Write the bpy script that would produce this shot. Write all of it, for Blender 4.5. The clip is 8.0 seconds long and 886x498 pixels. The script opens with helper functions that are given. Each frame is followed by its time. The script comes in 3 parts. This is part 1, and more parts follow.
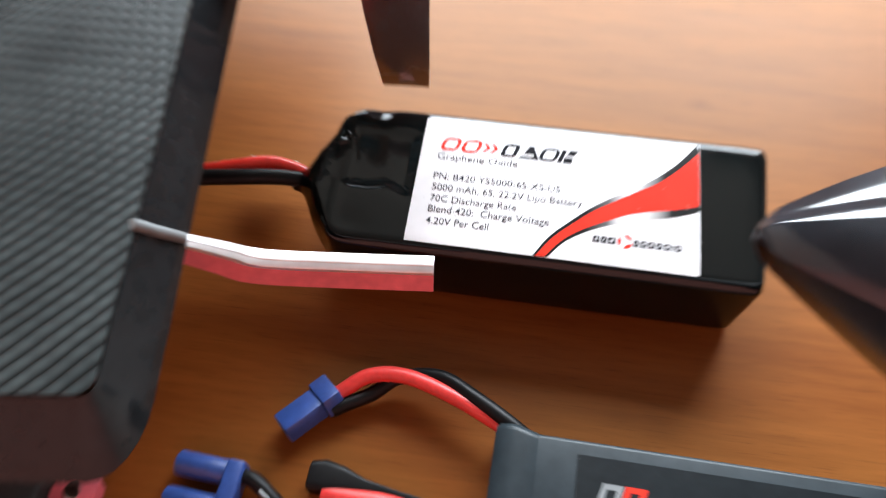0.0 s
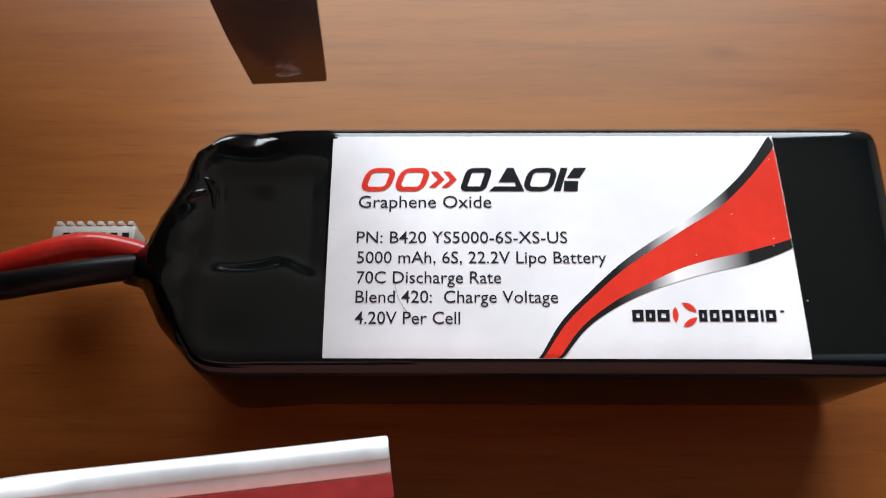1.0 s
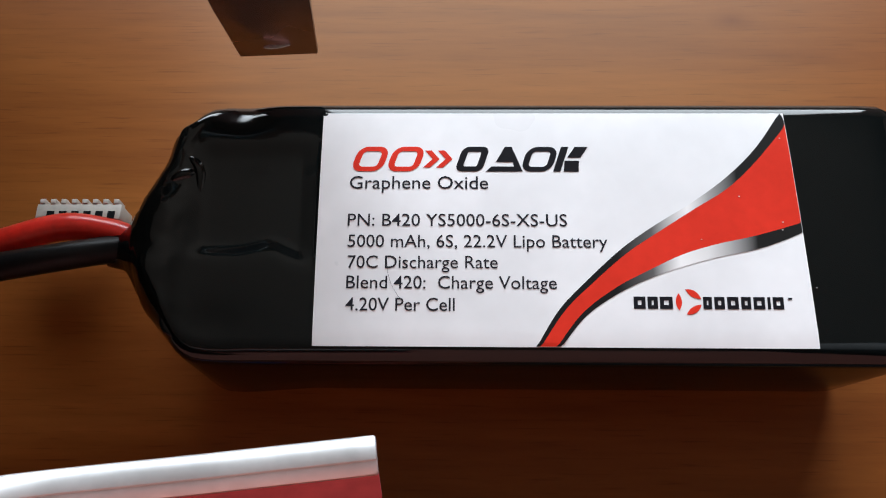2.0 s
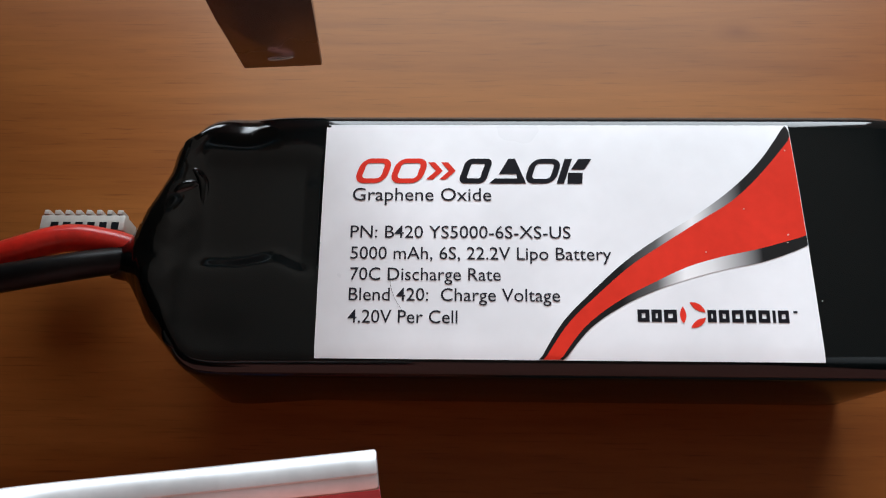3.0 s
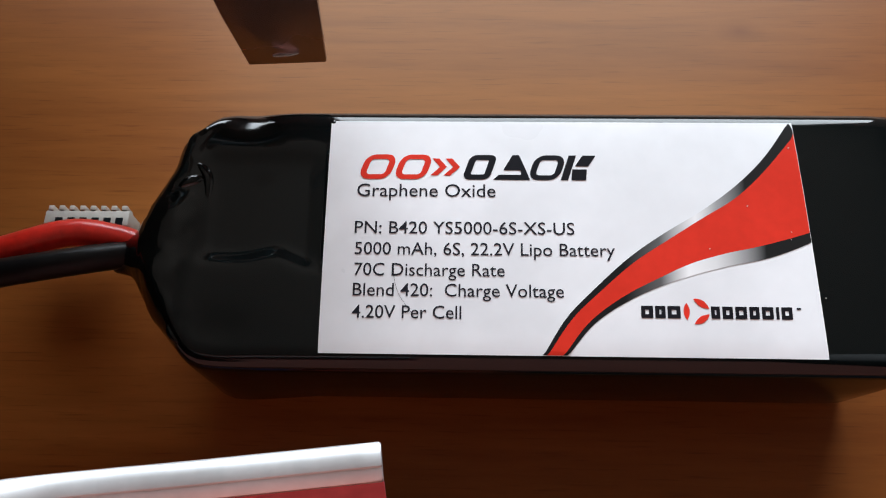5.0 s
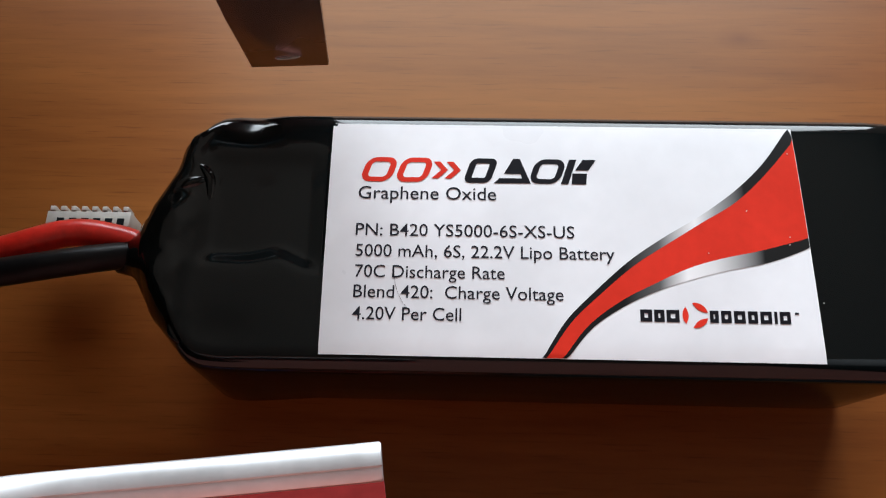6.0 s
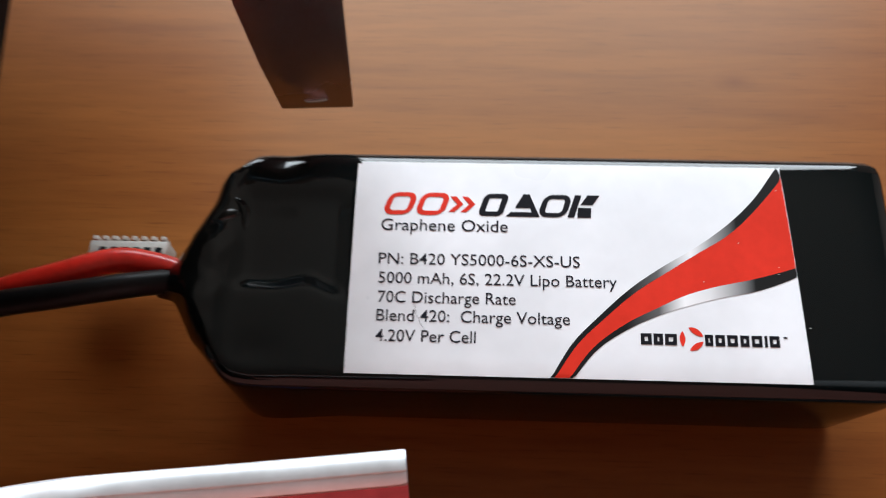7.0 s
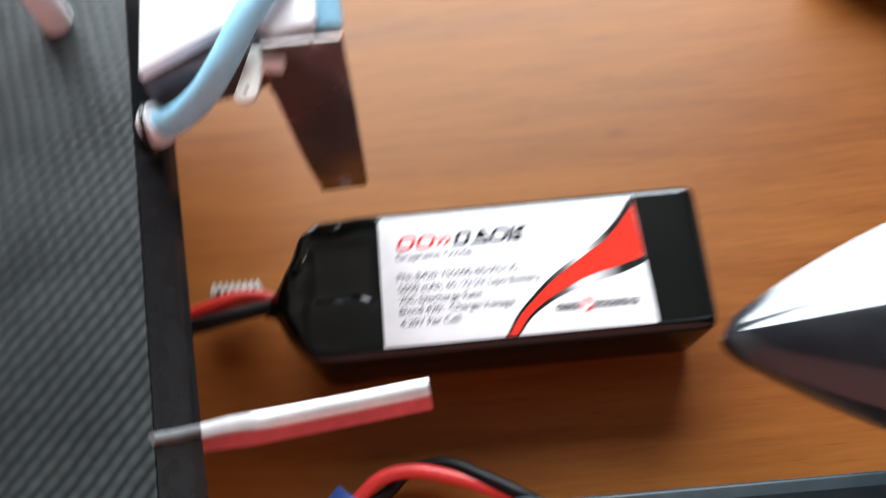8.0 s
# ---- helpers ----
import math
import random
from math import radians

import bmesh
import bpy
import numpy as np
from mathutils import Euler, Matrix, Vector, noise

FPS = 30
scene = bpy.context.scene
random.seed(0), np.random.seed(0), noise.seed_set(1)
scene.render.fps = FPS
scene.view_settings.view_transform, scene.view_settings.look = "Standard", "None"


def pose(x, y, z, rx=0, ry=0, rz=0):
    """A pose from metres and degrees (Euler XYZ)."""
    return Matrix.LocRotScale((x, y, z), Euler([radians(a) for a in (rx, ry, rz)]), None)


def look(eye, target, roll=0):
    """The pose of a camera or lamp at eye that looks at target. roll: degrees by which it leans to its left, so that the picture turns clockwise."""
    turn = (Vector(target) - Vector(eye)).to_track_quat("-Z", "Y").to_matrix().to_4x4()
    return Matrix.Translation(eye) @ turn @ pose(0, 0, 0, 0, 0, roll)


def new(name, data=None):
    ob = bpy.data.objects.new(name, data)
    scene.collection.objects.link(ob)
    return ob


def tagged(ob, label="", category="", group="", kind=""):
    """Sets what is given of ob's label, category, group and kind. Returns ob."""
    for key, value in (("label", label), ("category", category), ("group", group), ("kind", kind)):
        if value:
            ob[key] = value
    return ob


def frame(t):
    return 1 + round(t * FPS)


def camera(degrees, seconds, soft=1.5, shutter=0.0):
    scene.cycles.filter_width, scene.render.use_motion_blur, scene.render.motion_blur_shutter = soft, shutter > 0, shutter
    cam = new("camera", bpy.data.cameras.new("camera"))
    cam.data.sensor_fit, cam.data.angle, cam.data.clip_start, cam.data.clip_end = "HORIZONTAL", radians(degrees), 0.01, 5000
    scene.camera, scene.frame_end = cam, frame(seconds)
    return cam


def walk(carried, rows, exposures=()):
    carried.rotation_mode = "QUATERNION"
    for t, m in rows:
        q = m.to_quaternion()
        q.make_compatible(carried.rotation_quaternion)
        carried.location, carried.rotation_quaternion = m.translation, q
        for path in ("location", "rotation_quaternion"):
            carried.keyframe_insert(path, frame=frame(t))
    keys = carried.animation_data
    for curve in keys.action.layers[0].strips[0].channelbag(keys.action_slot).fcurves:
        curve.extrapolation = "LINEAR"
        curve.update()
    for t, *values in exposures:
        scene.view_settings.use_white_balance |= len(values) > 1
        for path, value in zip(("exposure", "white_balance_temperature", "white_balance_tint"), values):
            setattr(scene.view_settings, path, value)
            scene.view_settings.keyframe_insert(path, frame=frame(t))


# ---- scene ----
cam = camera(56.0, 8.0, soft=1.1, shutter=0.8)
PATH = [
    (0, (0.04794, -0.14132, 0.27749), (0.02360, -0.04242, 0.10537), -4.74),
    (0.1, (0.04000, -0.12707, 0.26352), (0.01923, -0.03204, 0.08876), -4.64),
    (0.2, (0.03631, -0.11197, 0.25297), (0.01638, -0.02029, 0.07634), -6.03),
    (0.5, (0.03338, -0.07437, 0.22853), (0.02491, 0.01522, 0.04992), -2.72),
    (1, (0.02649, -0.05236, 0.19771), (0.02391, 0.03250, 0.01662), -1.55),
    (1.5, (0.02802, -0.04694, 0.19436), (0.02268, 0.03341, 0.01129), -2.59),
    (2, (0.02877, -0.04511, 0.19343), (0.02473, 0.03088, 0.00847), -2.61),
    (3.5, (0.02970, -0.04439, 0.19285), (0.02343, 0.03442, 0.00914), -3.83),
    (4, (0.02903, -0.04493, 0.19239), (0.02352, 0.03351, 0.00849), -3.37),
    (4.5, (0.02899, -0.04538, 0.19262), (0.02329, 0.03331, 0.00884), -3.35),
    (6, (0.02832, -0.04707, 0.19317), (0.02303, 0.03327, 0.01009), -2.48),
    (6.5, (0.02924, -0.04779, 0.19558), (0.02449, 0.03641, 0.01423), -1.53),
    (7, (0.02651, -0.05372, 0.20641), (0.01968, 0.03334, 0.02648), -2.87),
    (7.5, (0.02373, -0.06987, 0.25241), (0.01760, 0.01319, 0.07058), -4.83),
    (7.7, (0.02425, -0.08220, 0.27633), (0.01677, -0.00093, 0.09374), -6.81),
    (7.8, (0.02316, -0.09092, 0.29117), (0.01645, -0.00913, 0.10878), -6.53),
    (8, (0.03032, -0.10379, 0.31816), (0.02611, -0.01482, 0.13909), -7.87),
]
walk(cam, [(t, look(eye, target, roll)) for t, eye, target, roll in PATH],
     exposures=[(0.0, 0.78), (0.3, 0.70), (0.6, 0.46), (1.0, 0.11), (1.5, -0.05), (3.5, -0.14), (6.2, -0.12), (7.0, -0.03), (7.5, 0.17), (8.0, 0.48)])

# ---- light ----
world = bpy.data.worlds.new("sky")
scene.world = world
world.use_nodes = True
wn = world.node_tree
sky = wn.nodes.new("ShaderNodeTexSky")
sky.sky_type, sky.sun_disc = "NISHITA", False
sky.sun_elevation, sky.sun_rotation = radians(38), radians(200)
wn.links.new(sky.outputs[0], wn.nodes["Background"].inputs[0])
wn.nodes["Background"].inputs[1].default_value = 0.1

window_lamp = bpy.data.lights.new("window_daylight", "AREA")
window_lamp.shape, window_lamp.size, window_lamp.size_y = "RECTANGLE", 1.5, 1.15
window_lamp.energy, window_lamp.color = 76, (0.88, 0.97, 1.04)
lamp_ob = new("window_daylight", window_lamp)
lamp_ob.matrix_world = look((0.06, 1.2, 0.97), (0.06, 0.0, 0.97))


# ---- materials ----
def mat(name, color, rough=0.5, metal=0.0, coat=0.0, spec=0.5):
    m = bpy.data.materials.new(name)
    m.use_nodes = True
    b = m.node_tree.nodes["Principled BSDF"]
    b.inputs["Base Color"].default_value = (*color, 1)
    b.inputs["Roughness"].default_value = rough
    b.inputs["Metallic"].default_value = metal
    b.inputs["Coat Weight"].default_value = coat
    b.inputs["Coat Roughness"].default_value = 0.08
    b.inputs["Specular IOR Level"].default_value = spec
    return m


def shader(m):
    return m.node_tree.nodes["Principled BSDF"]


def node(m, kind, **values):
    n = m.node_tree.nodes.new(kind)
    for key, value in values.items():
        n.inputs[key].default_value = value
    return n


def link(m, a, b):
    m.node_tree.links.new(a, b)


def coords(m, scale):
    tc = node(m, "ShaderNodeTexCoord")
    mp = node(m, "ShaderNodeMapping")
    mp.inputs["Scale"].default_value = scale
    link(m, tc.outputs["Object"], mp.inputs["Vector"])
    return mp.outputs[0]


def ramp(m, fac, stops):
    r = m.node_tree.nodes.new("ShaderNodeValToRGB")
    while len(r.color_ramp.elements) < len(stops):
        r.color_ramp.elements.new(0.5)
    for e, (p, c) in zip(r.color_ramp.elements, stops):
        e.position, e.color = p, (*c, 1)
    link(m, fac, r.inputs[0])
    return r.outputs[0]


def mixed(m, a, b, fac, kind="MIX"):
    x = m.node_tree.nodes.new("ShaderNodeMix")
    x.data_type, x.blend_type = "RGBA", kind
    for value, slot in ((fac, x.inputs[0]), (a, x.inputs[6]), (b, x.inputs[7])):
        if isinstance(value, (int, float)):
            slot.default_value = value
        elif isinstance(value, tuple):
            slot.default_value = (*value, 1)
        else:
            link(m, value, slot)
    return x.outputs[2]


def bumped(m, height, strength=0.3, distance=0.0003):
    b = node(m, "ShaderNodeBump", Strength=strength, Distance=distance)
    link(m, height, b.inputs["Height"])
    link(m, b.outputs[0], shader(m).inputs["Normal"])


def speckled(name, color, scale, amount=0.25, rough=0.5, rough_var=0.15, bump=0.2, **kw):
    """A plain stuff with two scales of tone, an uneven gloss and a fine relief."""
    m = mat(name, color, rough, **kw)
    v = coords(m, (1, 1, 1))
    fine = node(m, "ShaderNodeTexNoise", Scale=scale, Detail=5.0)
    wide = node(m, "ShaderNodeTexNoise", Scale=scale * 0.12, Detail=3.0)
    link(m, v, fine.inputs["Vector"]), link(m, v, wide.inputs["Vector"])
    dark = tuple(c * (1 - amount) for c in color)
    light = tuple(min(1, c * (1 + amount)) for c in color)
    a = ramp(m, fine.outputs[0], [(0.3, dark), (0.7, light)])
    link(m, mixed(m, a, ramp(m, wide.outputs[0], [(0.35, (0.86, 0.86, 0.86)), (0.65, (1, 1, 1))]), 1.0, "MULTIPLY"), shader(m).inputs["Base Color"])
    mr = node(m, "ShaderNodeMapRange", **{"To Min": max(0.02, rough - rough_var), "To Max": min(1, rough + rough_var)})
    link(m, wide.outputs[0], mr.inputs["Value"])
    link(m, mr.outputs[0], shader(m).inputs["Roughness"])
    bumped(m, fine.outputs[0], bump, 0.0002)
    return m


def wood_material():
    m = mat("varnished_mahogany", (0.3, 0.12, 0.05), 0.44, spec=0.22)
    shader(m).inputs["Specular Tint"].default_value = (1.0, 0.87, 0.62, 1)
    band = node(m, "ShaderNodeTexNoise", Scale=1.0, Detail=4.0, Distortion=0.6)
    link(m, coords(m, (3.0, 24, 10)), band.inputs["Vector"])
    streak = node(m, "ShaderNodeTexNoise", Scale=1.0, Detail=6.0, Roughness=0.65, Distortion=0.2)
    link(m, coords(m, (20, 230, 60)), streak.inputs["Vector"])
    pore = node(m, "ShaderNodeTexNoise", Scale=1.0, Detail=3.0)
    link(m, coords(m, (70, 1500, 300)), pore.inputs["Vector"])
    base = ramp(m, band.outputs[0], [(0.25, (0.152, 0.041, 0.0080)), (0.5, (0.215, 0.067, 0.0125)), (0.75, (0.258, 0.088, 0.0185))])
    fine = ramp(m, streak.outputs[0], [(0.32, (0.76, 0.70, 0.64)), (0.62, (1, 1, 1))])
    c = mixed(m, base, fine, 0.85, "MULTIPLY")
    dots = ramp(m, pore.outputs[0], [(0.28, (0.55, 0.48, 0.42)), (0.42, (1, 1, 1))])
    c = mixed(m, c, dots, 0.6, "MULTIPLY")
    # one small dark knot in the veneer
    far = node(m, "ShaderNodeVectorMath")
    far.operation = "DISTANCE"
    link(m, coords(m, (1, 1.6, 0)), far.inputs[0])
    far.inputs[1].default_value = (0.1048, 0.1042 * 1.6, 0)
    spot = ramp(m, far.outputs["Value"], [(0.0010, (0.60, 0.40, 0.32)), (0.0055, (1, 1, 1))])
    c = mixed(m, c, spot, 0.7, "MULTIPLY")
    link(m, c, shader(m).inputs["Base Color"])
    mr = node(m, "ShaderNodeMapRange", **{"To Min": 0.37, "To Max": 0.49})
    link(m, band.outputs[0], mr.inputs["Value"])
    link(m, mr.outputs[0], shader(m).inputs["Roughness"])
    bumped(m, streak.outputs[0], 0.12, 0.00015)
    return m


def carbon_material():
    """Lacquered carbon twill with ribs about 3.3 mm apart."""
    m = mat("carbon_fibre", (0.03, 0.033, 0.034), 0.45, coat=0.04, spec=0.26)
    shader(m).inputs["Coat Roughness"].default_value = 0.3
    v = coords(m, (1, 1, 1))
    sep = node(m, "ShaderNodeSeparateXYZ")
    link(m, v, sep.inputs[0])

    def math_node(op, a, b=None):
        n = m.node_tree.nodes.new("ShaderNodeMath")
        n.operation = op
        for s, value in zip(n.inputs, (a, b)):
            if isinstance(value, (int, float)):
                s.default_value = value
            elif value is not None:
                link(m, value, s)
        return n.outputs[0]
    # ribs run across the deck at 45 degrees; each is laid from short overlapping tows
    pitch = 0.0052
    sway = node(m, "ShaderNodeTexNoise", Scale=60.0, Detail=2.0)
    link(m, v, sway.inputs["Vector"])
    bent = math_node("MULTIPLY", math_node("SUBTRACT", sway.outputs[0], 0.5), 0.5)
    across = math_node("ADD", math_node("DIVIDE", math_node("SUBTRACT", sep.outputs[1], sep.outputs[0]), pitch), bent)
    along = math_node("ADD", math_node("DIVIDE", math_node("ADD", sep.outputs[1], sep.outputs[0]), pitch * 1.5), math_node("MULTIPLY", math_node("FLOOR", across), 0.5))
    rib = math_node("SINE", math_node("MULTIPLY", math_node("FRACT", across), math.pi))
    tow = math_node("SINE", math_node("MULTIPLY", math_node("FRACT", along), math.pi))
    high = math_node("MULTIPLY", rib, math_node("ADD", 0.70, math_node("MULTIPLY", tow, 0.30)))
    wear = node(m, "ShaderNodeTexNoise", Scale=45.0, Detail=5.0)
    link(m, v, wear.inputs["Vector"])
    # groove darkness is put into the colour, following the rib height
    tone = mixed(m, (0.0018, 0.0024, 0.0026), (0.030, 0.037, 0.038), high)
    tone = mixed(m, tone, ramp(m, wear.outputs[0], [(0.3, (0.7, 0.72, 0.72)), (0.7, (1.15, 1.15, 1.12))]), 1.0, "MULTIPLY")
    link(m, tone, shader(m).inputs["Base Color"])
    mr = node(m, "ShaderNodeMapRange", **{"To Min": 0.3, "To Max": 0.55})
    link(m, wear.outputs[0], mr.inputs["Value"])
    link(m, mr.outputs[0], shader(m).inputs["Roughness"])
    bumped(m, high, 0.6, 0.0006)
    return m


def shrink_material():
    """Thin glossy black film, drawn tight, with slack wrinkles."""
    m = mat("black_shrink_film", (0.0025, 0.0040, 0.0042), 0.1, spec=0.36)
    v = coords(m, (1, 1, 1))
    slack = node(m, "ShaderNodeTexNoise", Scale=62.0, Detail=1.5, Distortion=0.6)
    fine = node(m, "ShaderNodeTexNoise", Scale=900.0, Detail=3.0)
    link(m, v, slack.inputs["Vector"]), link(m, v, fine.inputs["Vector"])
    mr = node(m, "ShaderNodeMapRange", **{"To Min": 0.04, "To Max": 0.15})
    link(m, slack.outputs[0], mr.inputs["Value"])
    link(m, mr.outputs[0], shader(m).inputs["Roughness"])
    both = node(m, "ShaderNodeMath")
    both.operation = "MULTIPLY_ADD"
    link(m, fine.outputs[0], both.inputs[0])
    both.inputs[1].default_value = 0.02
    link(m, slack.outputs[0], both.inputs[2])
    bumped(m, both.outputs[0], 0.14, 0.0008)
    return m


def fade_material(name, stops):
    """A printed edge that runs from black through silver white and back along the label."""
    m = mat(name, (0.02, 0.02, 0.02), 0.4, spec=0.06)
    tc = node(m, "ShaderNodeTexCoord")
    sep = node(m, "ShaderNodeSeparateXYZ")
    link(m, tc.outputs["Object"], sep.inputs[0])
    mr = node(m, "ShaderNodeMapRange", **{"From Min": 0.04, "From Max": 0.10})
    link(m, sep.outputs[0], mr.inputs["Value"])
    link(m, ramp(m, mr.outputs[0], [((x - 0.04) / 0.06, (v, v, v)) for x, v in stops]), shader(m).inputs["Base Color"])
    return m


WOOD = wood_material()
CARBON = carbon_material()
SHRINK = shrink_material()
PAPER = speckled("white_label_film", (0.80, 0.81, 0.83), 300, 0.015, 0.3, 0.06, 0.03)
INK_RED = speckled("red_label_ink", (0.66, 0.036, 0.020), 400, 0.05, 0.42, 0.05, 0.03, spec=0.06)
INK_BLACK = speckled("black_label_ink", (0.012, 0.012, 0.015), 400, 0.1, 0.35, 0.05, 0.03, spec=0.06)
INK_GREY = speckled("dark_grey_text_ink", (0.022, 0.023, 0.03), 400, 0.1, 0.4, 0.05, 0.03, spec=0.06)
FADE_UP = fade_material("upper_swoosh_edge", [(0.060, 0.012), (0.067, 0.10), (0.0745, 0.76), (0.079, 0.30), (0.085, 0.015)])
FADE_LOW = fade_material("lower_swoosh_edge", [(0.060, 0.012), (0.067, 0.10), (0.0725, 0.78), (0.078, 0.65), (0.088, 0.015)])
RED_WIRE = speckled("red_silicone", (0.78, 0.026, 0.014), 500, 0.12, 0.30, 0.08, 0.1)
CORAL_WIRE = speckled("coral_red_silicone", (0.72, 0.045, 0.04), 500, 0.1, 0.4, 0.08, 0.1)
BLACK_WIRE = speckled("black_silicone", (0.006, 0.006, 0.0065), 500, 0.2, 0.4, 0.1, 0.1, spec=0.16)
WHITE_PLASTIC = speckled("white_nylon", (0.66, 0.64, 0.59), 500, 0.06, 0.45, 0.1, 0.1)
PLUG_WHITE = speckled("dull_white_nylon", (0.50, 0.47, 0.42), 500, 0.08, 0.5, 0.1, 0.1)
BLUE_PLASTIC = speckled("blue_nylon", (0.030, 0.072, 0.27), 400, 0.15, 0.38, 0.1, 0.12)
BLUE_HOSE = speckled("pale_blue_silicone_hose", (0.30, 0.64, 0.84), 300, 0.1, 0.4, 0.1, 0.1)
GLOSS_BLACK = speckled("black_gel_coat", (0.010, 0.011, 0.012), 220, 0.2, 0.12, 0.06, 0.03, spec=0.3)
HULL_BLACK = speckled("black_hull_lacquer", (0.018, 0.019, 0.021), 160, 0.25, 0.3, 0.1, 0.12, coat=0.3)
BOW_SILVER = speckled("black_bow_lacquer", (0.010, 0.013, 0.018), 160, 0.3, 0.16, 0.06, 0.10, coat=0.35, spec=0.5)
BOW_HULL = speckled("dark_navy_hull_lacquer", (0.008, 0.010, 0.013), 160, 0.3, 0.24, 0.08, 0.08, spec=0.4)
ALU = speckled("bare_aluminium", (0.82, 0.84, 0.86), 260, 0.06, 0.42, 0.06, 0.08, metal=0.85)
DULL_ALU = speckled("dull_grey_aluminium", (0.20, 0.215, 0.22), 260, 0.1, 0.5, 0.08, 0.1, metal=0.5)
CHROME = speckled("polished_steel", (0.8, 0.8, 0.8), 300, 0.06, 0.15, 0.06, 0.05, metal=1.0)
# on the strut flange this pink is a reflection put into colour
PINK_METAL = speckled("pink_red_metal", (0.68, 0.13, 0.16), 240, 0.12, 0.45, 0.1, 0.08, metal=0.1)
RUDDER = speckled("dark_anodised_rudder", (0.20, 0.17, 0.165), 120, 0.08, 0.27, 0.06, 0.05, metal=0.75)
BRACKET_WHITE = speckled("white_coated_bracket", (0.82, 0.82, 0.85), 200, 0.03, 0.25, 0.08, 0.05)
BRACKET_DARK = speckled("grey_anodised_bracket_side", (0.085, 0.075, 0.085), 200, 0.2, 0.4, 0.1, 0.1, metal=0.4)
PACK_GREY = speckled("slate_grey_pack_film", (0.020, 0.028, 0.033), 260, 0.15, 0.36, 0.1, 0.15, spec=0.2)
PACK_PRINT = speckled("black_pack_print", (0.009, 0.012, 0.014), 300, 0.2, 0.34, 0.08, 0.05, spec=0.2)
POUCH = speckled("matt_black_case_fabric", (0.014, 0.013, 0.013), 700, 0.3, 0.75, 0.1, 0.4)
PLASTER = speckled("beige_plaster", (0.60, 0.54, 0.49), 40, 0.05, 0.85, 0.05, 0.2)
# unseen south wall, made red to bounce reddish fill into the shadows
RED_BOUNCE = speckled("red_bounce_wall", (0.72, 0.29, 0.24), 40, 0.05, 0.85, 0.05, 0.2)
# unseen ceiling, chosen dark so the glossy black film mirrors little
DARK_CEILING = speckled("dark_unseen_ceiling", (0.15, 0.125, 0.105), 40, 0.03, 0.9, 0.05, 0.1)
FLOOR_STUFF = speckled("brown_floor_laminate", (0.22, 0.15, 0.10), 30, 0.2, 0.5, 0.1, 0.1)
FRAME_WHITE = speckled("white_window_paint", (0.8, 0.8, 0.79), 80, 0.03, 0.4, 0.08, 0.05)
GLASS = mat("window_glass", (1, 1, 1), 0.0)
shader(GLASS).inputs["Transmission Weight"].default_value = 1.0


# ---- mesh helpers ----
def part(name, bm, material, parent=None, label="", smooth=True):
    me = bpy.data.meshes.new(name)
    bmesh.ops.recalc_face_normals(bm, faces=bm.faces)
    bm.to_mesh(me)
    bm.free()
    me.materials.append(material)
    for p in me.polygons:
        p.use_smooth = smooth
    if smooth:
        me.set_sharp_from_angle(angle=radians(38))
    ob = new(name, me)
    ob.parent = parent
    if label:
        ob["label"] = label
    return ob


def thing(name, label, category, x=0, y=0, z=0, rz=0, group="", kind=""):
    ob = new(name)
    ob.empty_display_size = 0.01
    ob.matrix_world = pose(x, y, z, 0, 0, rz)
    return tagged(ob, label, category, group, kind)


def box(x0, x1, y0, y1, z0, z1, bevel=0.0, seg=2, bm=None):
    bm = bm or bmesh.new()
    m = Matrix.LocRotScale(((x0 + x1) / 2, (y0 + y1) / 2, (z0 + z1) / 2), None, (x1 - x0, y1 - y0, z1 - z0))
    made = bmesh.ops.create_cube(bm, size=1, matrix=m)["verts"]
    if bevel:
        es = list({e for v in made for e in v.link_edges})
        bmesh.ops.bevel(bm, geom=es, offset=bevel, segments=seg, profile=0.5, affect="EDGES")
    return bm


def loft(rings, close_ends=True):
    bm = bmesh.new()
    rows = [[bm.verts.new(p) for p in ring] for ring in rings]
    n = len(rows[0])
    for a, b in zip(rows, rows[1:]):
        for i in range(n):
            bm.faces.new((a[i], a[(i + 1) % n], b[(i + 1) % n], b[i]))
    if close_ends:
        bm.faces.new(rows[0][::-1])
        bm.faces.new(rows[-1])
    return bm


def spline(points, steps=8):
    """A smooth line through the points (Catmull-Rom)."""
    ps = [Vector(p) for p in points]
    ps = [2 * ps[0] - ps[1], *ps, 2 * ps[-1] - ps[-2]]
    out = []
    for a, b, c, d in zip(ps, ps[1:], ps[2:], ps[3:]):
        for k in range(steps):
            t = k / steps
            out.append(0.5 * (2 * b + (c - a) * t + (2 * a - 5 * b + 4 * c - d) * t * t + (3 * b - a - 3 * c + d) * t ** 3))
    return out + [ps[-2]]


def tube(points, radius, sides=14, steps=8, flat=1.0):
    line = spline(points, steps)
    rings = []
    for i, p in enumerate(line):
        way = (line[min(i + 1, len(line) - 1)] - line[max(i - 1, 0)]).normalized()
        side = way.cross(Vector((0, 0, 1))).normalized()
        up = side.cross(way)
        r = radius(i / (len(line) - 1)) if callable(radius) else radius
        rings.append([p + r * (math.cos(a) * side + flat * math.sin(a) * up) for a in (2 * math.pi * k / sides for k in range(sides))])
    return loft(rings)


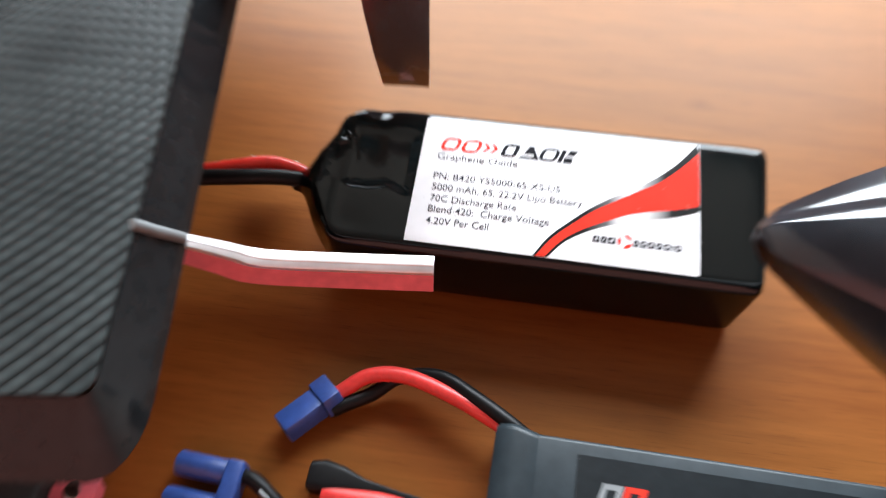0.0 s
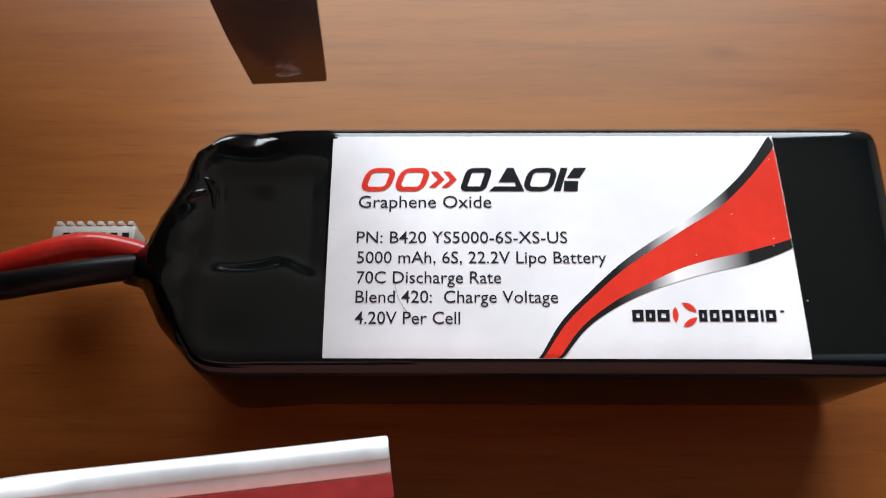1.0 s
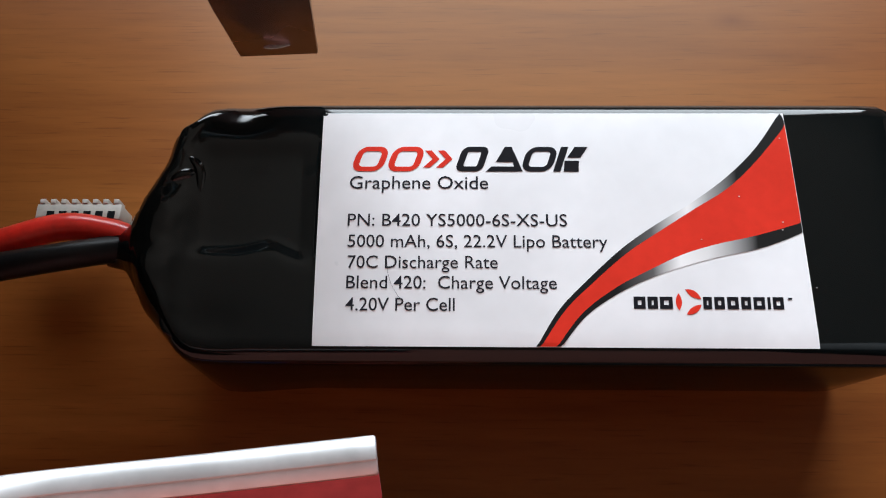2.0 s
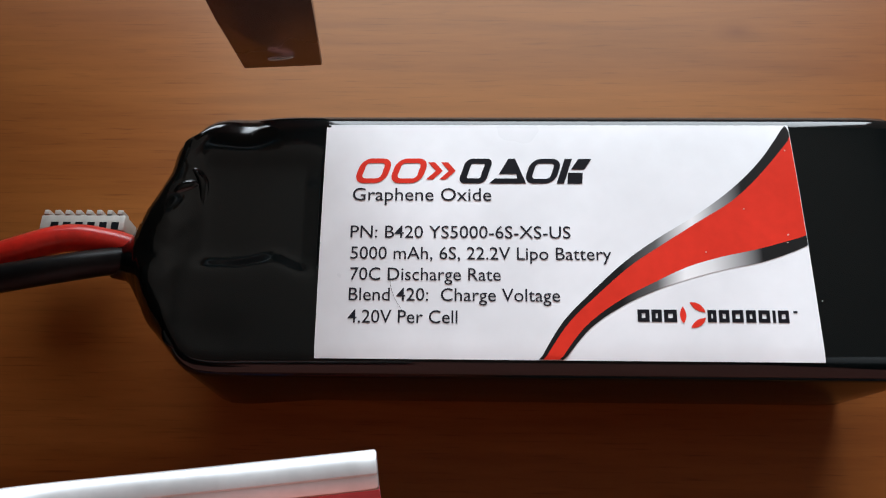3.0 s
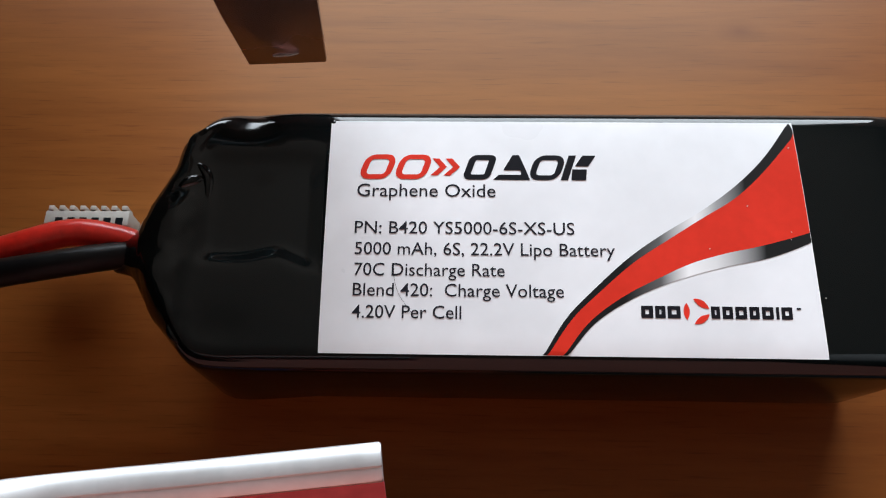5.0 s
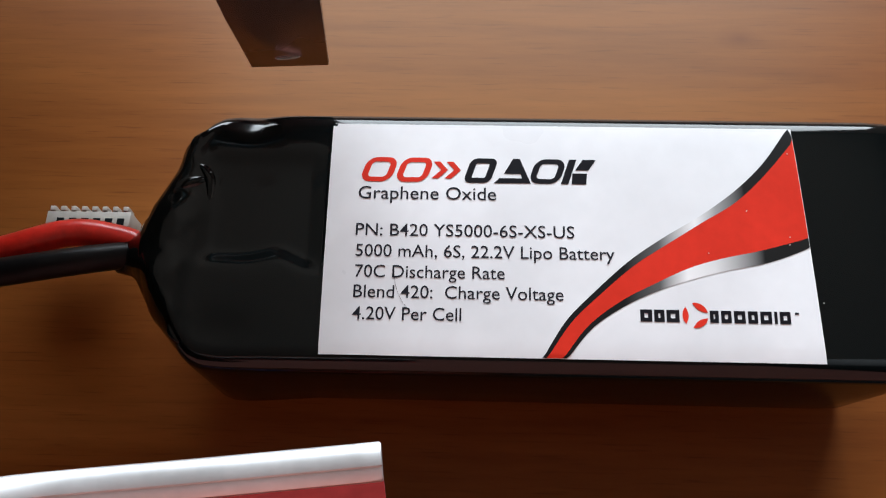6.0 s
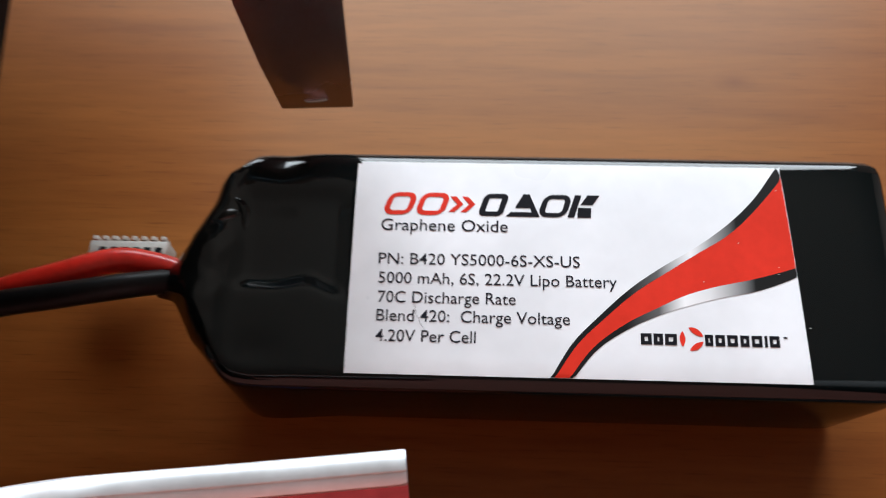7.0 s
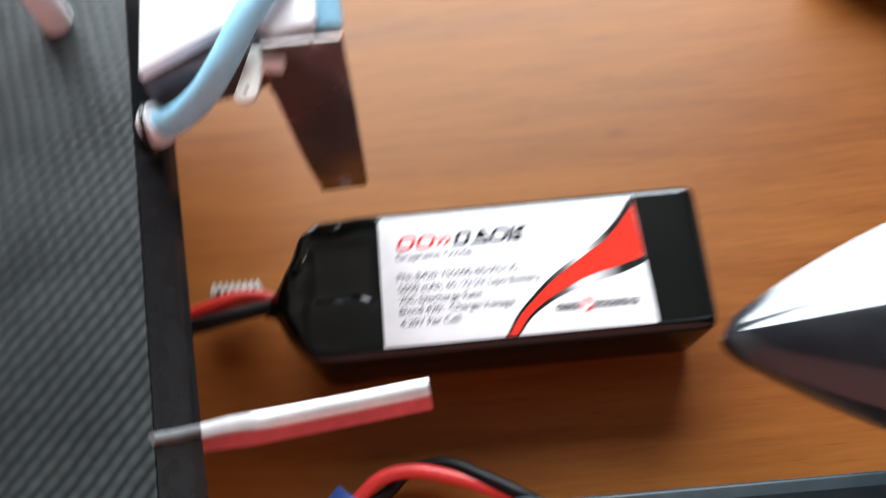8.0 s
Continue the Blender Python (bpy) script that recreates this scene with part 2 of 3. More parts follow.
def rod(a, b, r, sides=20, bevel=0.0, r2=None):
    a, b = Vector(a), Vector(b)
    bm = bmesh.new()
    m = Matrix.Translation((a + b) / 2) @ (b - a).to_track_quat("Z", "Y").to_matrix().to_4x4()
    bmesh.ops.create_cone(bm, cap_ends=True, segments=sides, radius1=r, radius2=r if r2 is None else r2, depth=(b - a).length, matrix=m)
    if bevel:
        caps = [e for f in bm.faces if len(f.verts) > 4 for e in f.edges]
        bmesh.ops.bevel(bm, geom=caps, offset=bevel, segments=2, profile=0.5, affect="EDGES")
    return bm


def slab(outline, z0, z1, bevel=0.0):
    """A plate of the given outline between two heights."""
    bm = bmesh.new()
    low = [bm.verts.new((x, y, z0)) for x, y in outline]
    f = bm.faces.new(low)
    up = bmesh.ops.extrude_face_region(bm, geom=[f])["geom"]
    bmesh.ops.translate(bm, vec=(0, 0, z1 - z0), verts=[g for g in up if isinstance(g, bmesh.types.BMVert)])
    if bevel:
        es = [e for e in bm.edges if all(abs(v.co.z - z1) < 1e-7 for v in e.verts)]
        bmesh.ops.bevel(bm, geom=es, offset=bevel, segments=2, profile=0.5, affect="EDGES")
    return bm


def rounded_rect(y0, y1, z0, z1, r, n=6):
    out = []
    for cy, cz, a0 in ((y1 - r, z1 - r, 0), (y0 + r, z1 - r, 90), (y0 + r, z0 + r, 180), (y1 - r, z0 + r, 270)):
        out += [(cy + r * math.cos(radians(a0 + 90 * k / n)), cz + r * math.sin(radians(a0 + 90 * k / n))) for k in range(n + 1)]
    return out


# ---- the room, unseen: its walls and ceiling are added and shape the bounce light ----
def room():
    x0, x1, y0, y1, z0, z1, w = -1.6, 1.9, -1.3, 1.25, -0.75, 1.85, 0.12
    tagged(part("floor", box(x0 - w, x1 + w, y0 - w, y1 + w, z0 - 0.1, z0), FLOOR_STUFF, smooth=False), "brown laminate floor of the room", "floor", kind="structure")
    tagged(part("ceiling", box(x0 - w, x1 + w, y0 - w, y1 + w, z1, z1 + 0.1), DARK_CEILING, smooth=False), "plain unseen ceiling, kept dark to dim reflections", "ceiling", kind="structure")
    for name, b in (("wall_west", (x0 - w, x0, y0, y1)), ("wall_east", (x1, x1 + w, y0, y1)), ("wall_south", (x0 - w, x1 + w, y0 - w, y0))):
        south = name == "wall_south"
        tagged(part(name, box(*b, z0, z1), RED_BOUNCE if south else PLASTER, smooth=False), "unseen wall painted red to throw warm fill light" if south else "plain beige plastered wall", "wall", kind="structure")
    wx0, wx1, wz0, wz1 = -0.74, 0.86, 0.35, 1.59
    bm = box(x0 - w, wx0, y1, y1 + w, z0, z1)
    box(wx1, x1 + w, y1, y1 + w, z0, z1, bm=bm)
    box(wx0, wx1, y1, y1 + w, z0, wz0, bm=bm)
    box(wx0, wx1, y1, y1 + w, wz1, z1, bm=bm)
    tagged(part("wall_north", bm, PLASTER, smooth=False), "plastered wall with a wide window opening", "wall", kind="structure")
    win = thing("window_1", "white framed window letting in daylight", "window", (wx0 + wx1) / 2, y1 + 0.05, wz0, kind="structure")
    hw, h = (wx1 - wx0) / 2, wz1 - wz0
    for b in ((-hw, hw, 0, 0.05), (-hw, hw, h - 0.05, h), (-hw, -hw + 0.05, 0.05, h - 0.05), (hw - 0.05, hw, 0.05, h - 0.05), (-0.025, 0.025, 0.05, h - 0.05)):
        part("window_frame", box(b[0], b[1], -0.03, 0.03, b[2], b[3], 0.004), FRAME_WHITE, win)
    for a, b in ((-hw + 0.05, -0.025), (0.025, hw - 0.05)):
        pane = part("pane", box(a, b, -0.003, 0.003, 0.05, h - 0.05), GLASS, win, smooth=False)
        pane.visible_shadow = False


room()


def table():
    t = thing("table", "varnished red-brown mahogany table top with fine grain", "table", 0, 0, -0.75)
    part("tabletop", box(-0.75, 0.95, -0.42, 0.52, 0.722, 0.75, 0.004), WOOD, t)
    for x in (-0.69, 0.89):
        for y in (-0.36, 0.46):
            part("leg", box(x - 0.03, x + 0.03, y - 0.03, y + 0.03, 0.0, 0.722, 0.004), WOOD, t)


table()

# ---- the large battery pack ----
TOP, FRONT, BACK, EDGE = 0.042, -0.0042, 0.0518, 0.0042


def sag(y):
    """The soft cells round off towards the front."""
    return 0.0053 * min(1.15, max(0.0, (0.048 - y) / 0.049)) ** 1.35


def skin(y):
    """The height of the pack's upper face across its width."""
    z = TOP - sag(y)
    if y < FRONT + EDGE:
        z += math.sqrt(max(0.0, EDGE ** 2 - (FRONT + EDGE - y) ** 2)) - EDGE
    if y > BACK - EDGE:
        z += math.sqrt(max(0.0, EDGE ** 2 - (y - BACK + EDGE) ** 2)) - EDGE
    return z


def pack_body():
    rings = []
    # distance along the pack, share of the full width, share of the full height
    stations = [(0.1195, 0.90, 0.90), (0.1193, 0.94, 0.94), (0.1185, 0.975, 0.975), (0.1165, 0.995, 0.995), (0.112, 1, 1)]
    stations += [(0.10 - 0.02 * k, 1, 1) for k in range(5)]
    stations += [(0.004 - 0.0005 * k, 1, 1) for k in range(43)]
    ends = [(-0.0175, 1, 1), (-0.0210, 0.995, 0.998), (-0.0240, 0.982, 0.99), (-0.0260, 0.948, 0.972), (-0.0275, 0.895, 0.95), (-0.0290, 0.825, 0.92), (-0.0305, 0.752, 0.88), (-0.0320, 0.682, 0.83), (-0.0335, 0.618, 0.78),
            (-0.0350, 0.55, 0.72), (-0.0365, 0.475, 0.63), (-0.0380, 0.357, 0.51), (-0.0392, 0.26, 0.39), (-0.0405, 0.185, 0.28), (-0.0420, 0.14, 0.20), (-0.0450, 0.12, 0.165)]
    for (x0, w0, h0), (x1, w1, h1) in zip(ends, ends[1:]):
        stations += [(x0 + (x1 - x0) * k / 3, w0 + (w1 - w0) * k / 3, h0 + (h1 - h0) * k / 3) for k in range(3)]
    stations.append(ends[-1])
    for x, s, h in stations:
        left = x < 0
        k = (1 - s) if left else 0.0
        cy = (FRONT + BACK) / 2 * (1 - k) + 0.0205 * k - (0.003 * s * (1 - s) if left else 0)
        cz = TOP / 2 * (1 - k) + 0.0332 * k
        hy, hz = (BACK - FRONT) / 2 * s, TOP / 2 * h
        r = min(EDGE + (0.012 * k if left else 0), hy * 0.98, hz * 0.98)
        ring = []
        corner = rounded_rect(cy - hy, cy + hy, cz - hz, cz + hz, r)
        outline = []
        for i, q in enumerate(corner):
            outline.append(q)
            if i == 6:
                n = corner[i + 1]
                outline += [(q[0] + (n[0] - q[0]) * j / 130, q[1] + (n[1] - q[1]) * j / 130) for j in range(1, 130)]
        for y, z in outline:
            p = Vector((x, y, z))
            if x < 0.0:
                on = min(1, -x / 0.010)
                up = max(0.0, (z - cz) / hz) ** 2
                # the sunken panel over the cells, two dents, and small puckers where the film is gathered
                ridge = 0.0178 + 0.0012 * math.exp(-((x + 0.010) / 0.004) ** 2) - 0.0020 * max(0.0, 1 + x / 0.008)
                step = lambda q: 1 / (1 + math.exp(-max(-30.0, min(30.0, q))))
                sunk = step((y - ridge) / 0.0009) * step((0.0402 - y) / 0.0013) * step((x + 0.0250) / 0.0008)
                p.z -= 0.0010 * sunk * up * min(1, 0.35 - x / 0.006)
                fold = 0.0
                fold -= 0.0016 * math.exp(-(((y - 0.0505) / 0.0050) ** 2 + ((x + 0.0180) / 0.0058) ** 2))
                fold -= 0.0003 * math.exp(-(((y - 0.0030) / 0.0040) ** 2 + ((x + 0.0200) / 0.0060) ** 2))
                p.z += fold * up * on * (1 if s > 0.9 else s)
                if s < 0.9995:
                    far = min(1, 5 * (1 - s) + 0.1)
                    pucker = noise.noise(Vector((x * 60, y * 110, z * 90))) * 0.0006 + noise.noise(p * 330 + Vector((3, 1, 7))) * 0.00016
                    pucker += 0.0012 * math.exp(-((y - 0.0385 - 0.9 * (x + 0.034)) / 0.0013) ** 2) * up
                    p += Vector((-0.5, (y - cy) / hy * 0.7, (z - cz) / hz * 0.8)) * pucker * far * min(1, s / 0.3)
            if z > cz:
                p.z -= sag(y) * (z - cz) / hz * min(1.0, s * s)
            if x > -0.035 and p.z < TOP * 0.4:
                p.y += (0.0022 if p.y < cy else -0.0022) * min(1, (x + 0.035) / 0.03)
            if x > 0.11:
                p.x -= (TOP - p.z) * 0.09
            p.z = max(p.z, 0.0)
            ring.append(p)
        rings.append(ring)
    return loft(rings)


def label_sheet():
    bm = bmesh.new()
    n, m = 40, 26
    grid = []
    for j in range(m + 1):
        y = -0.0012 + (0.0479 + 0.0012) * j / m
        lift = 0.00016
        row = []
        for i in range(n + 1):
            right = 0.0981 - 0.044 * y
            row.append(bm.verts.new((right * i / n, y, skin(y) + lift)))
        grid.append(row)
    for j in range(m):
        for i in range(n):
            bm.faces.new((grid[j][i], grid[j][i + 1], grid[j + 1][i + 1], grid[j + 1][i]))
    bm.normal_update()
    bmesh.ops.solidify(bm, geom=bm.faces[:], thickness=0.00008)
    return bm


def ribbon(lower, upper, lift, across=6, steps=7):
    """A printed band between two drawn lines, laid on the label."""
    a, b = spline([(x, y, 0) for x, y in lower], steps), spline([(x, y, 0) for x, y in upper], steps)
    n = min(len(a), len(b))
    bm = bmesh.new()
    pick = lambda line, i: line[round(i * (len(line) - 1) / (n - 1))]
    rows = []
    for i in range(n):
        row = []
        for k in range(across + 1):
            p = pick(a, i).lerp(pick(b, i), k / across)
            p.y = max(-0.0011, min(0.0478, p.y))
            p.x = min(p.x, 0.0980 - 0.044 * p.y)
            row.append(bm.verts.new((p.x, p.y, skin(p.y) + lift)))
        rows.append(row)
    for r, q in zip(rows, rows[1:]):
        for k in range(across):
            bm.faces.new((r[k], r[k + 1], q[k + 1], q[k]))
    return bm


def flat_shape(outline, z):
    bm = bmesh.new()
    bm.faces.new([bm.verts.new((x, y, z(y) if callable(z) else z)) for x, y in outline])
    return bm


def slanted_ring(x0, x1, y0, y1, lean, stroke, round_by, z):
    """A leaning ring with rounded corners."""
    bm = bmesh.new()
    loops = []
    for d in (0.0, stroke):
        pts = rounded_rect(x0 + d, x1 - d, y0 + d * 0.8, y1 - d * 0.8, max(0.0003, round_by - d))
        loops.append([bm.verts.new((x + lean * (y - y0) / (y1 - y0), y, z(y))) for x, y in pts])
    n = len(loops[0])
    for i in range(n):
        bm.faces.new((loops[0][i], loops[0][(i + 1) % n], loops[1][(i + 1) % n], loops[1][i]))
    return bm


def text_mesh(words):
    cu = bpy.data.curves.new("words", "FONT")
    cu.body = words
    cu.resolution_u = 3
    cu.offset = 0.002
    ob = new("words", cu)
    me = bpy.data.meshes.new_from_object(ob.evaluated_get(bpy.context.evaluated_depsgraph_get()))
    bpy.data.objects.remove(ob)
    return me


def printed_line(parent, words, x0, x1, base, cap, z):
    bpy.context.view_layer.update()
    me = text_mesh(words)
    bm = bmesh.new()
    bm.from_mesh(me)
    xs = [v.co.x for v in bm.verts]
    lo, hi = min(xs), max(xs)
    for v in bm.verts:
        v.co = (x0 + (v.co.x - lo) / (hi - lo) * (x1 - x0), base + v.co.y * cap / 0.70, 0)
        v.co.z = skin(v.co.y) + z
    ob = part("printed_text", bm, INK_GREY, parent, "dark grey printed words: " + words, smooth=False)
    return ob


def slanted(x0, x1, y0, y1, lean, z, slot=None):
    """A leaning block, with an open slot through its middle if asked."""
    bm = bmesh.new()

    def quad(a, b, c, d):
        bm.faces.new([bm.verts.new((x + lean * (y - y0) / (y1 - y0), y, z(y) if callable(z) else z)) for x, y in ((a, c), (b, c), (b, d), (a, d))])
    if slot:
        ex, ey = slot
        quad(x0, x1, y0, y0 + ey), quad(x0, x1, y1 - ey, y1)
        quad(x0, x0 + ex, y0 + ey, y1 - ey), quad(x1 - ex, x1, y0 + ey, y1 - ey)
    else:
        quad(x0, x1, y0, y1)
    return bm


def film_creases(wrap):
    """Small raised folds where the film is gathered in."""
    def surface(x, y):
        ok, p, n, i = wrap.ray_cast(Vector((x, y, 0.2)), Vector((0, 0, -1)))
        return p if ok else Vector((x, y, 0.03))
    for line, r in (([(-0.0316, 0.0312), (-0.0296, 0.0332), (-0.0272, 0.0344), (-0.0252, 0.0346)], 0.0015),
                    ([(-0.0292, 0.0384), (-0.0270, 0.0374), (-0.0254, 0.0352), (-0.0250, 0.0318), (-0.0252, 0.0270)], 0.0014),
                    ([(-0.0300, 0.0050), (-0.0290, 0.0022), (-0.0262, -0.0002)], 0.0010),
                    ([(-0.0008, 0.0484), (0.0004, 0.0477), (0.0016, 0.0482)], 0.0008)):
        pts = [surface(x, y) - Vector((0, 0, r * 0.6)) for x, y in line]
        part("crease", tube(pts, lambda u, r=r: r * (0.15 + 0.85 * math.sin(math.pi * u)), 10), SHRINK, wrap)


def battery_pack():
    b = thing("battery_pack", "large black shrink-wrapped battery pack with white and red label", "battery")
    wrap = part("shrink_wrap", pack_body(), SHRINK, b, "glossy black shrink film gathered at the lead end")
    film_creases(wrap)
    sheet = part("label", label_sheet(), PAPER, b, "glossy white printed label sheet")
    z1, z2 = 0.00022, 0.00026
    up = [(0.0436, -0.0014), (0.0483, 0.0061), (0.0540, 0.0120), (0.0609, 0.0183), (0.0678, 0.0232), (0.0760, 0.0283), (0.0833, 0.0338), (0.0896, 0.0401), (0.0953, 0.0480)]
    ru = [(0.0444, -0.0014), (0.0494, 0.0059), (0.0551, 0.0115), (0.0619, 0.0174), (0.0689, 0.0221), (0.0759, 0.0266), (0.0830, 0.0311), (0.0892, 0.0369), (0.0965, 0.0454)]
    rl = [(0.0475, -0.0014), (0.0527, 0.0053), (0.0594, 0.0104), (0.0662, 0.0140), (0.0730, 0.0172), (0.0798, 0.0193), (0.0865, 0.0208), (0.0934, 0.0227), (0.0978, 0.0241)]
    lo = [(0.0483, -0.0014), (0.0537, 0.0050), (0.0605, 0.0096), (0.0672, 0.0127), (0.0739, 0.0150), (0.0807, 0.0168), (0.0874, 0.0182), (0.0931, 0.0201), (0.0978, 0.0221)]
    part("swoosh", ribbon(rl, ru, z1), INK_RED, sheet, "broad red printed swoosh", smooth=False)
    part("swoosh_edge", ribbon(ru, up, z1 + 0.00002, 3), FADE_UP, sheet, "edge fading from black to silver white", smooth=False)
    part("swoosh_edge", ribbon(lo, rl, z1 + 0.00002, 3), FADE_LOW, sheet, "edge fading from black to silver white", smooth=False)
    on = lambda y: skin(y) + z2
    for words, x0, x1, base, cap in (
            ("Graphene Oxide", 0.0062, 0.0345, 0.0308, 0.0028),
            ("PN: B420 YS5000-6S-XS-US", 0.0061, 0.0503, 0.0229, 0.0026),
            ("5000 mAh, 6S, 22.2V Lipo Battery", 0.0063, 0.0582, 0.0185, 0.0026),
            ("70C Discharge Rate", 0.0064, 0.0363, 0.0142, 0.0026),
            ("Blend 420:  Charge Voltage", 0.0063, 0.0479, 0.0101, 0.0026),
            ("4.20V Per Cell", 0.0063, 0.0278, 0.0057, 0.0026)):
        printed_line(sheet, words, x0, x1, base, cap, z2)
    # the maker's marks, as plain leaning rings, chevrons, a triangle and bars
    y0, y1, lean = 0.0346, 0.0401, 0.0018
    for x0, x1, ink in ((0.0061, 0.0126, INK_RED), (0.0134, 0.0200, INK_RED), (0.0410, 0.0474, INK_BLACK)):
        part("mark_ring", slanted_ring(x0, x1, y0, y1, lean, 0.0013, 0.0021, on), ink, sheet, smooth=False)
    for x in (0.0211, 0.0238):
        ym, h = (y0 + y1) / 2, 0.0019
        part("chevron", flat_shape([(x, ym - h), (x + 0.0014, ym - h), (x + 0.0034, ym), (x + 0.0018, ym + h), (x + 0.0004, ym + h), (x + 0.0020, ym)], on), INK_RED, sheet, smooth=False)
    part("mark_ring", slanted_ring(0.0276, 0.0332, y0, y1, lean, 0.0014, 0.0014, on), INK_BLACK, sheet, smooth=False)
    part("mark_triangle", flat_shape([(0.0340, y0), (0.0416, y0), (0.0394, y1), (0.0380, y1), (0.0361, y0 + 0.0021), (0.0396, y0 + 0.0021), (0.0398, y0 + 0.0011), (0.0352, y0 + 0.0011)], on), INK_BLACK, sheet, smooth=False)
    part("mark_bar", slanted(0.0478, 0.0493, y0, y1, lean, on), INK_BLACK, sheet, smooth=False)
    part("mark_bar", slanted(0.0500, 0.0530, y0, y0 + 0.0024, 0.0002, on), INK_BLACK, sheet, smooth=False)
    part("mark_bar", slanted(0.0508, 0.0535, y1 - 0.0024, y1, 0.0016, on), INK_BLACK, sheet, smooth=False)
    x = 0.0628
    for w in (0.0027, 0.0024, 0.0029):
        part("mark_block", slanted(x, x + w - 0.0004, 0.0063, 0.0087, 0, on, (0.0008, 0.00075)), INK_BLACK, sheet, smooth=False)
        x += w
    x = 0.0763
    for w in (0.0021, 0.0024, 0.0026, 0.0023, 0.0026, 0.0010, 0.0025):
        part("mark_block", slanted(x, x + w - 0.0004, 0.0063, 0.0087, 0, on, (0.0007, 0.00075) if w > 0.0012 else None), INK_BLACK, sheet, smooth=False)
        x += w * 1.04
    part("mark_bar", slanted(0.0928, 0.0936, 0.0082, 0.0086, 0, on), INK_GREY, sheet, smooth=False)
    cx, cy, r = 0.0735, 0.0077, 0.0025
    for a0, a1 in ((12, 102), (138, 222), (258, 348)):
        arc = [(cx + r * math.cos(radians(a0 + (a1 - a0) * k / 10)), cy + r * math.sin(radians(a0 + (a1 - a0) * k / 10))) for k in range(11)]
        pa, pb = Vector(arc[0]), Vector(arc[-1])
        back = [pb.lerp(pa, k / 8) + (Vector((cx, cy)) - (pa + pb) / 2) * 0.30 * math.sin(math.pi * k / 8) for k in range(1, 8)]
        part("mark_petal", flat_shape(arc + [(p.x, p.y) for p in back], on), INK_RED, sheet, smooth=False)
    # a hair caught under the film, and a few specks of dust
    hair = [(0.0142, 0.0160), (0.0146, 0.0128), (0.0157, 0.0100), (0.0180, 0.0068)]
    part("hair", tube([(x, y, on(y) + 0.00004) for x, y in hair], 0.00003, 5), BLACK_WIRE, sheet)
    for x, y in ((0.0768, 0.0202), (0.0930, 0.0222), (0.0932, 0.0238), (0.0945, 0.0420), (0.0850, 0.0292), (0.0985, 0.0105)):
        part("dust_speck", box(x, x + 0.00022, y, y + 0.00016, on(y) - 0.00004, on(y) + 0.00012), WHITE_PLASTIC, sheet, smooth=False)
    # leads
    part("red_lead", tube([(-0.0375, 0.0222, 0.0315), (-0.0455, 0.0245, 0.0328), (-0.0549, 0.0246, 0.0350), (-0.0667, 0.0196, 0.0372), (-0.082, 0.0135, 0.038), (-0.105, 0.008, 0.031), (-0.125, 0.003, 0.018)], 0.0029), RED_WIRE, b, "red silicone lead")
    part("red_lead", tube([(-0.0375, 0.0212, 0.0312), (-0.0460, 0.0255, 0.0300), (-0.0560, 0.0272, 0.0295), (-0.0690, 0.0228, 0.0315), (-0.085, 0.0170, 0.031), (-0.115, 0.009, 0.018)], 0.0025), RED_WIRE, b, "red silicone lead")
    part("black_lead", tube([(-0.0370, 0.0212, 0.0312), (-0.0435, 0.0202, 0.0335), (-0.0510, 0.0172, 0.0375), (-0.0637, 0.0136, 0.0400), (-0.080, 0.0100, 0.0405), (-0.102, 0.0050, 0.034), (-0.122, 0.000, 0.022)], 0.0029), BLACK_WIRE, b, "black silicone lead")
    plug = part("balance_plug", box(-0.0718, -0.0515, 0.0352, 0.0392, 0.0085, 0.0158, 0.0004), PLUG_WHITE, b, "white balance plug with a toothed edge")
    for k in range(8):
        x = -0.0712 + 0.00252 * k
        part("tooth", box(x, x + 0.0013, 0.0392, 0.0404, 0.0120, 0.0160, 0.0002), PLUG_WHITE, plug)
    for k in range(6):
        x = -0.0690 + 0.0029 * k
        part("contact", box(x, x + 0.0017, 0.0354, 0.0372, 0.0156, 0.0160), PACK_PRINT, plug)
    for k in range(6):
        x = -0.0670 + 0.0027 * k
        part("balance_wire", tube([(x, 0.0356, 0.0130), (x + 0.003, 0.0335, 0.0150), (-0.0490 + 0.0005 * k, 0.0295, 0.0240), (-0.0395, 0.0214, 0.0310)], 0.0007, 8), (RED_WIRE if k % 2 else BLACK_WIRE), b)


battery_pack()


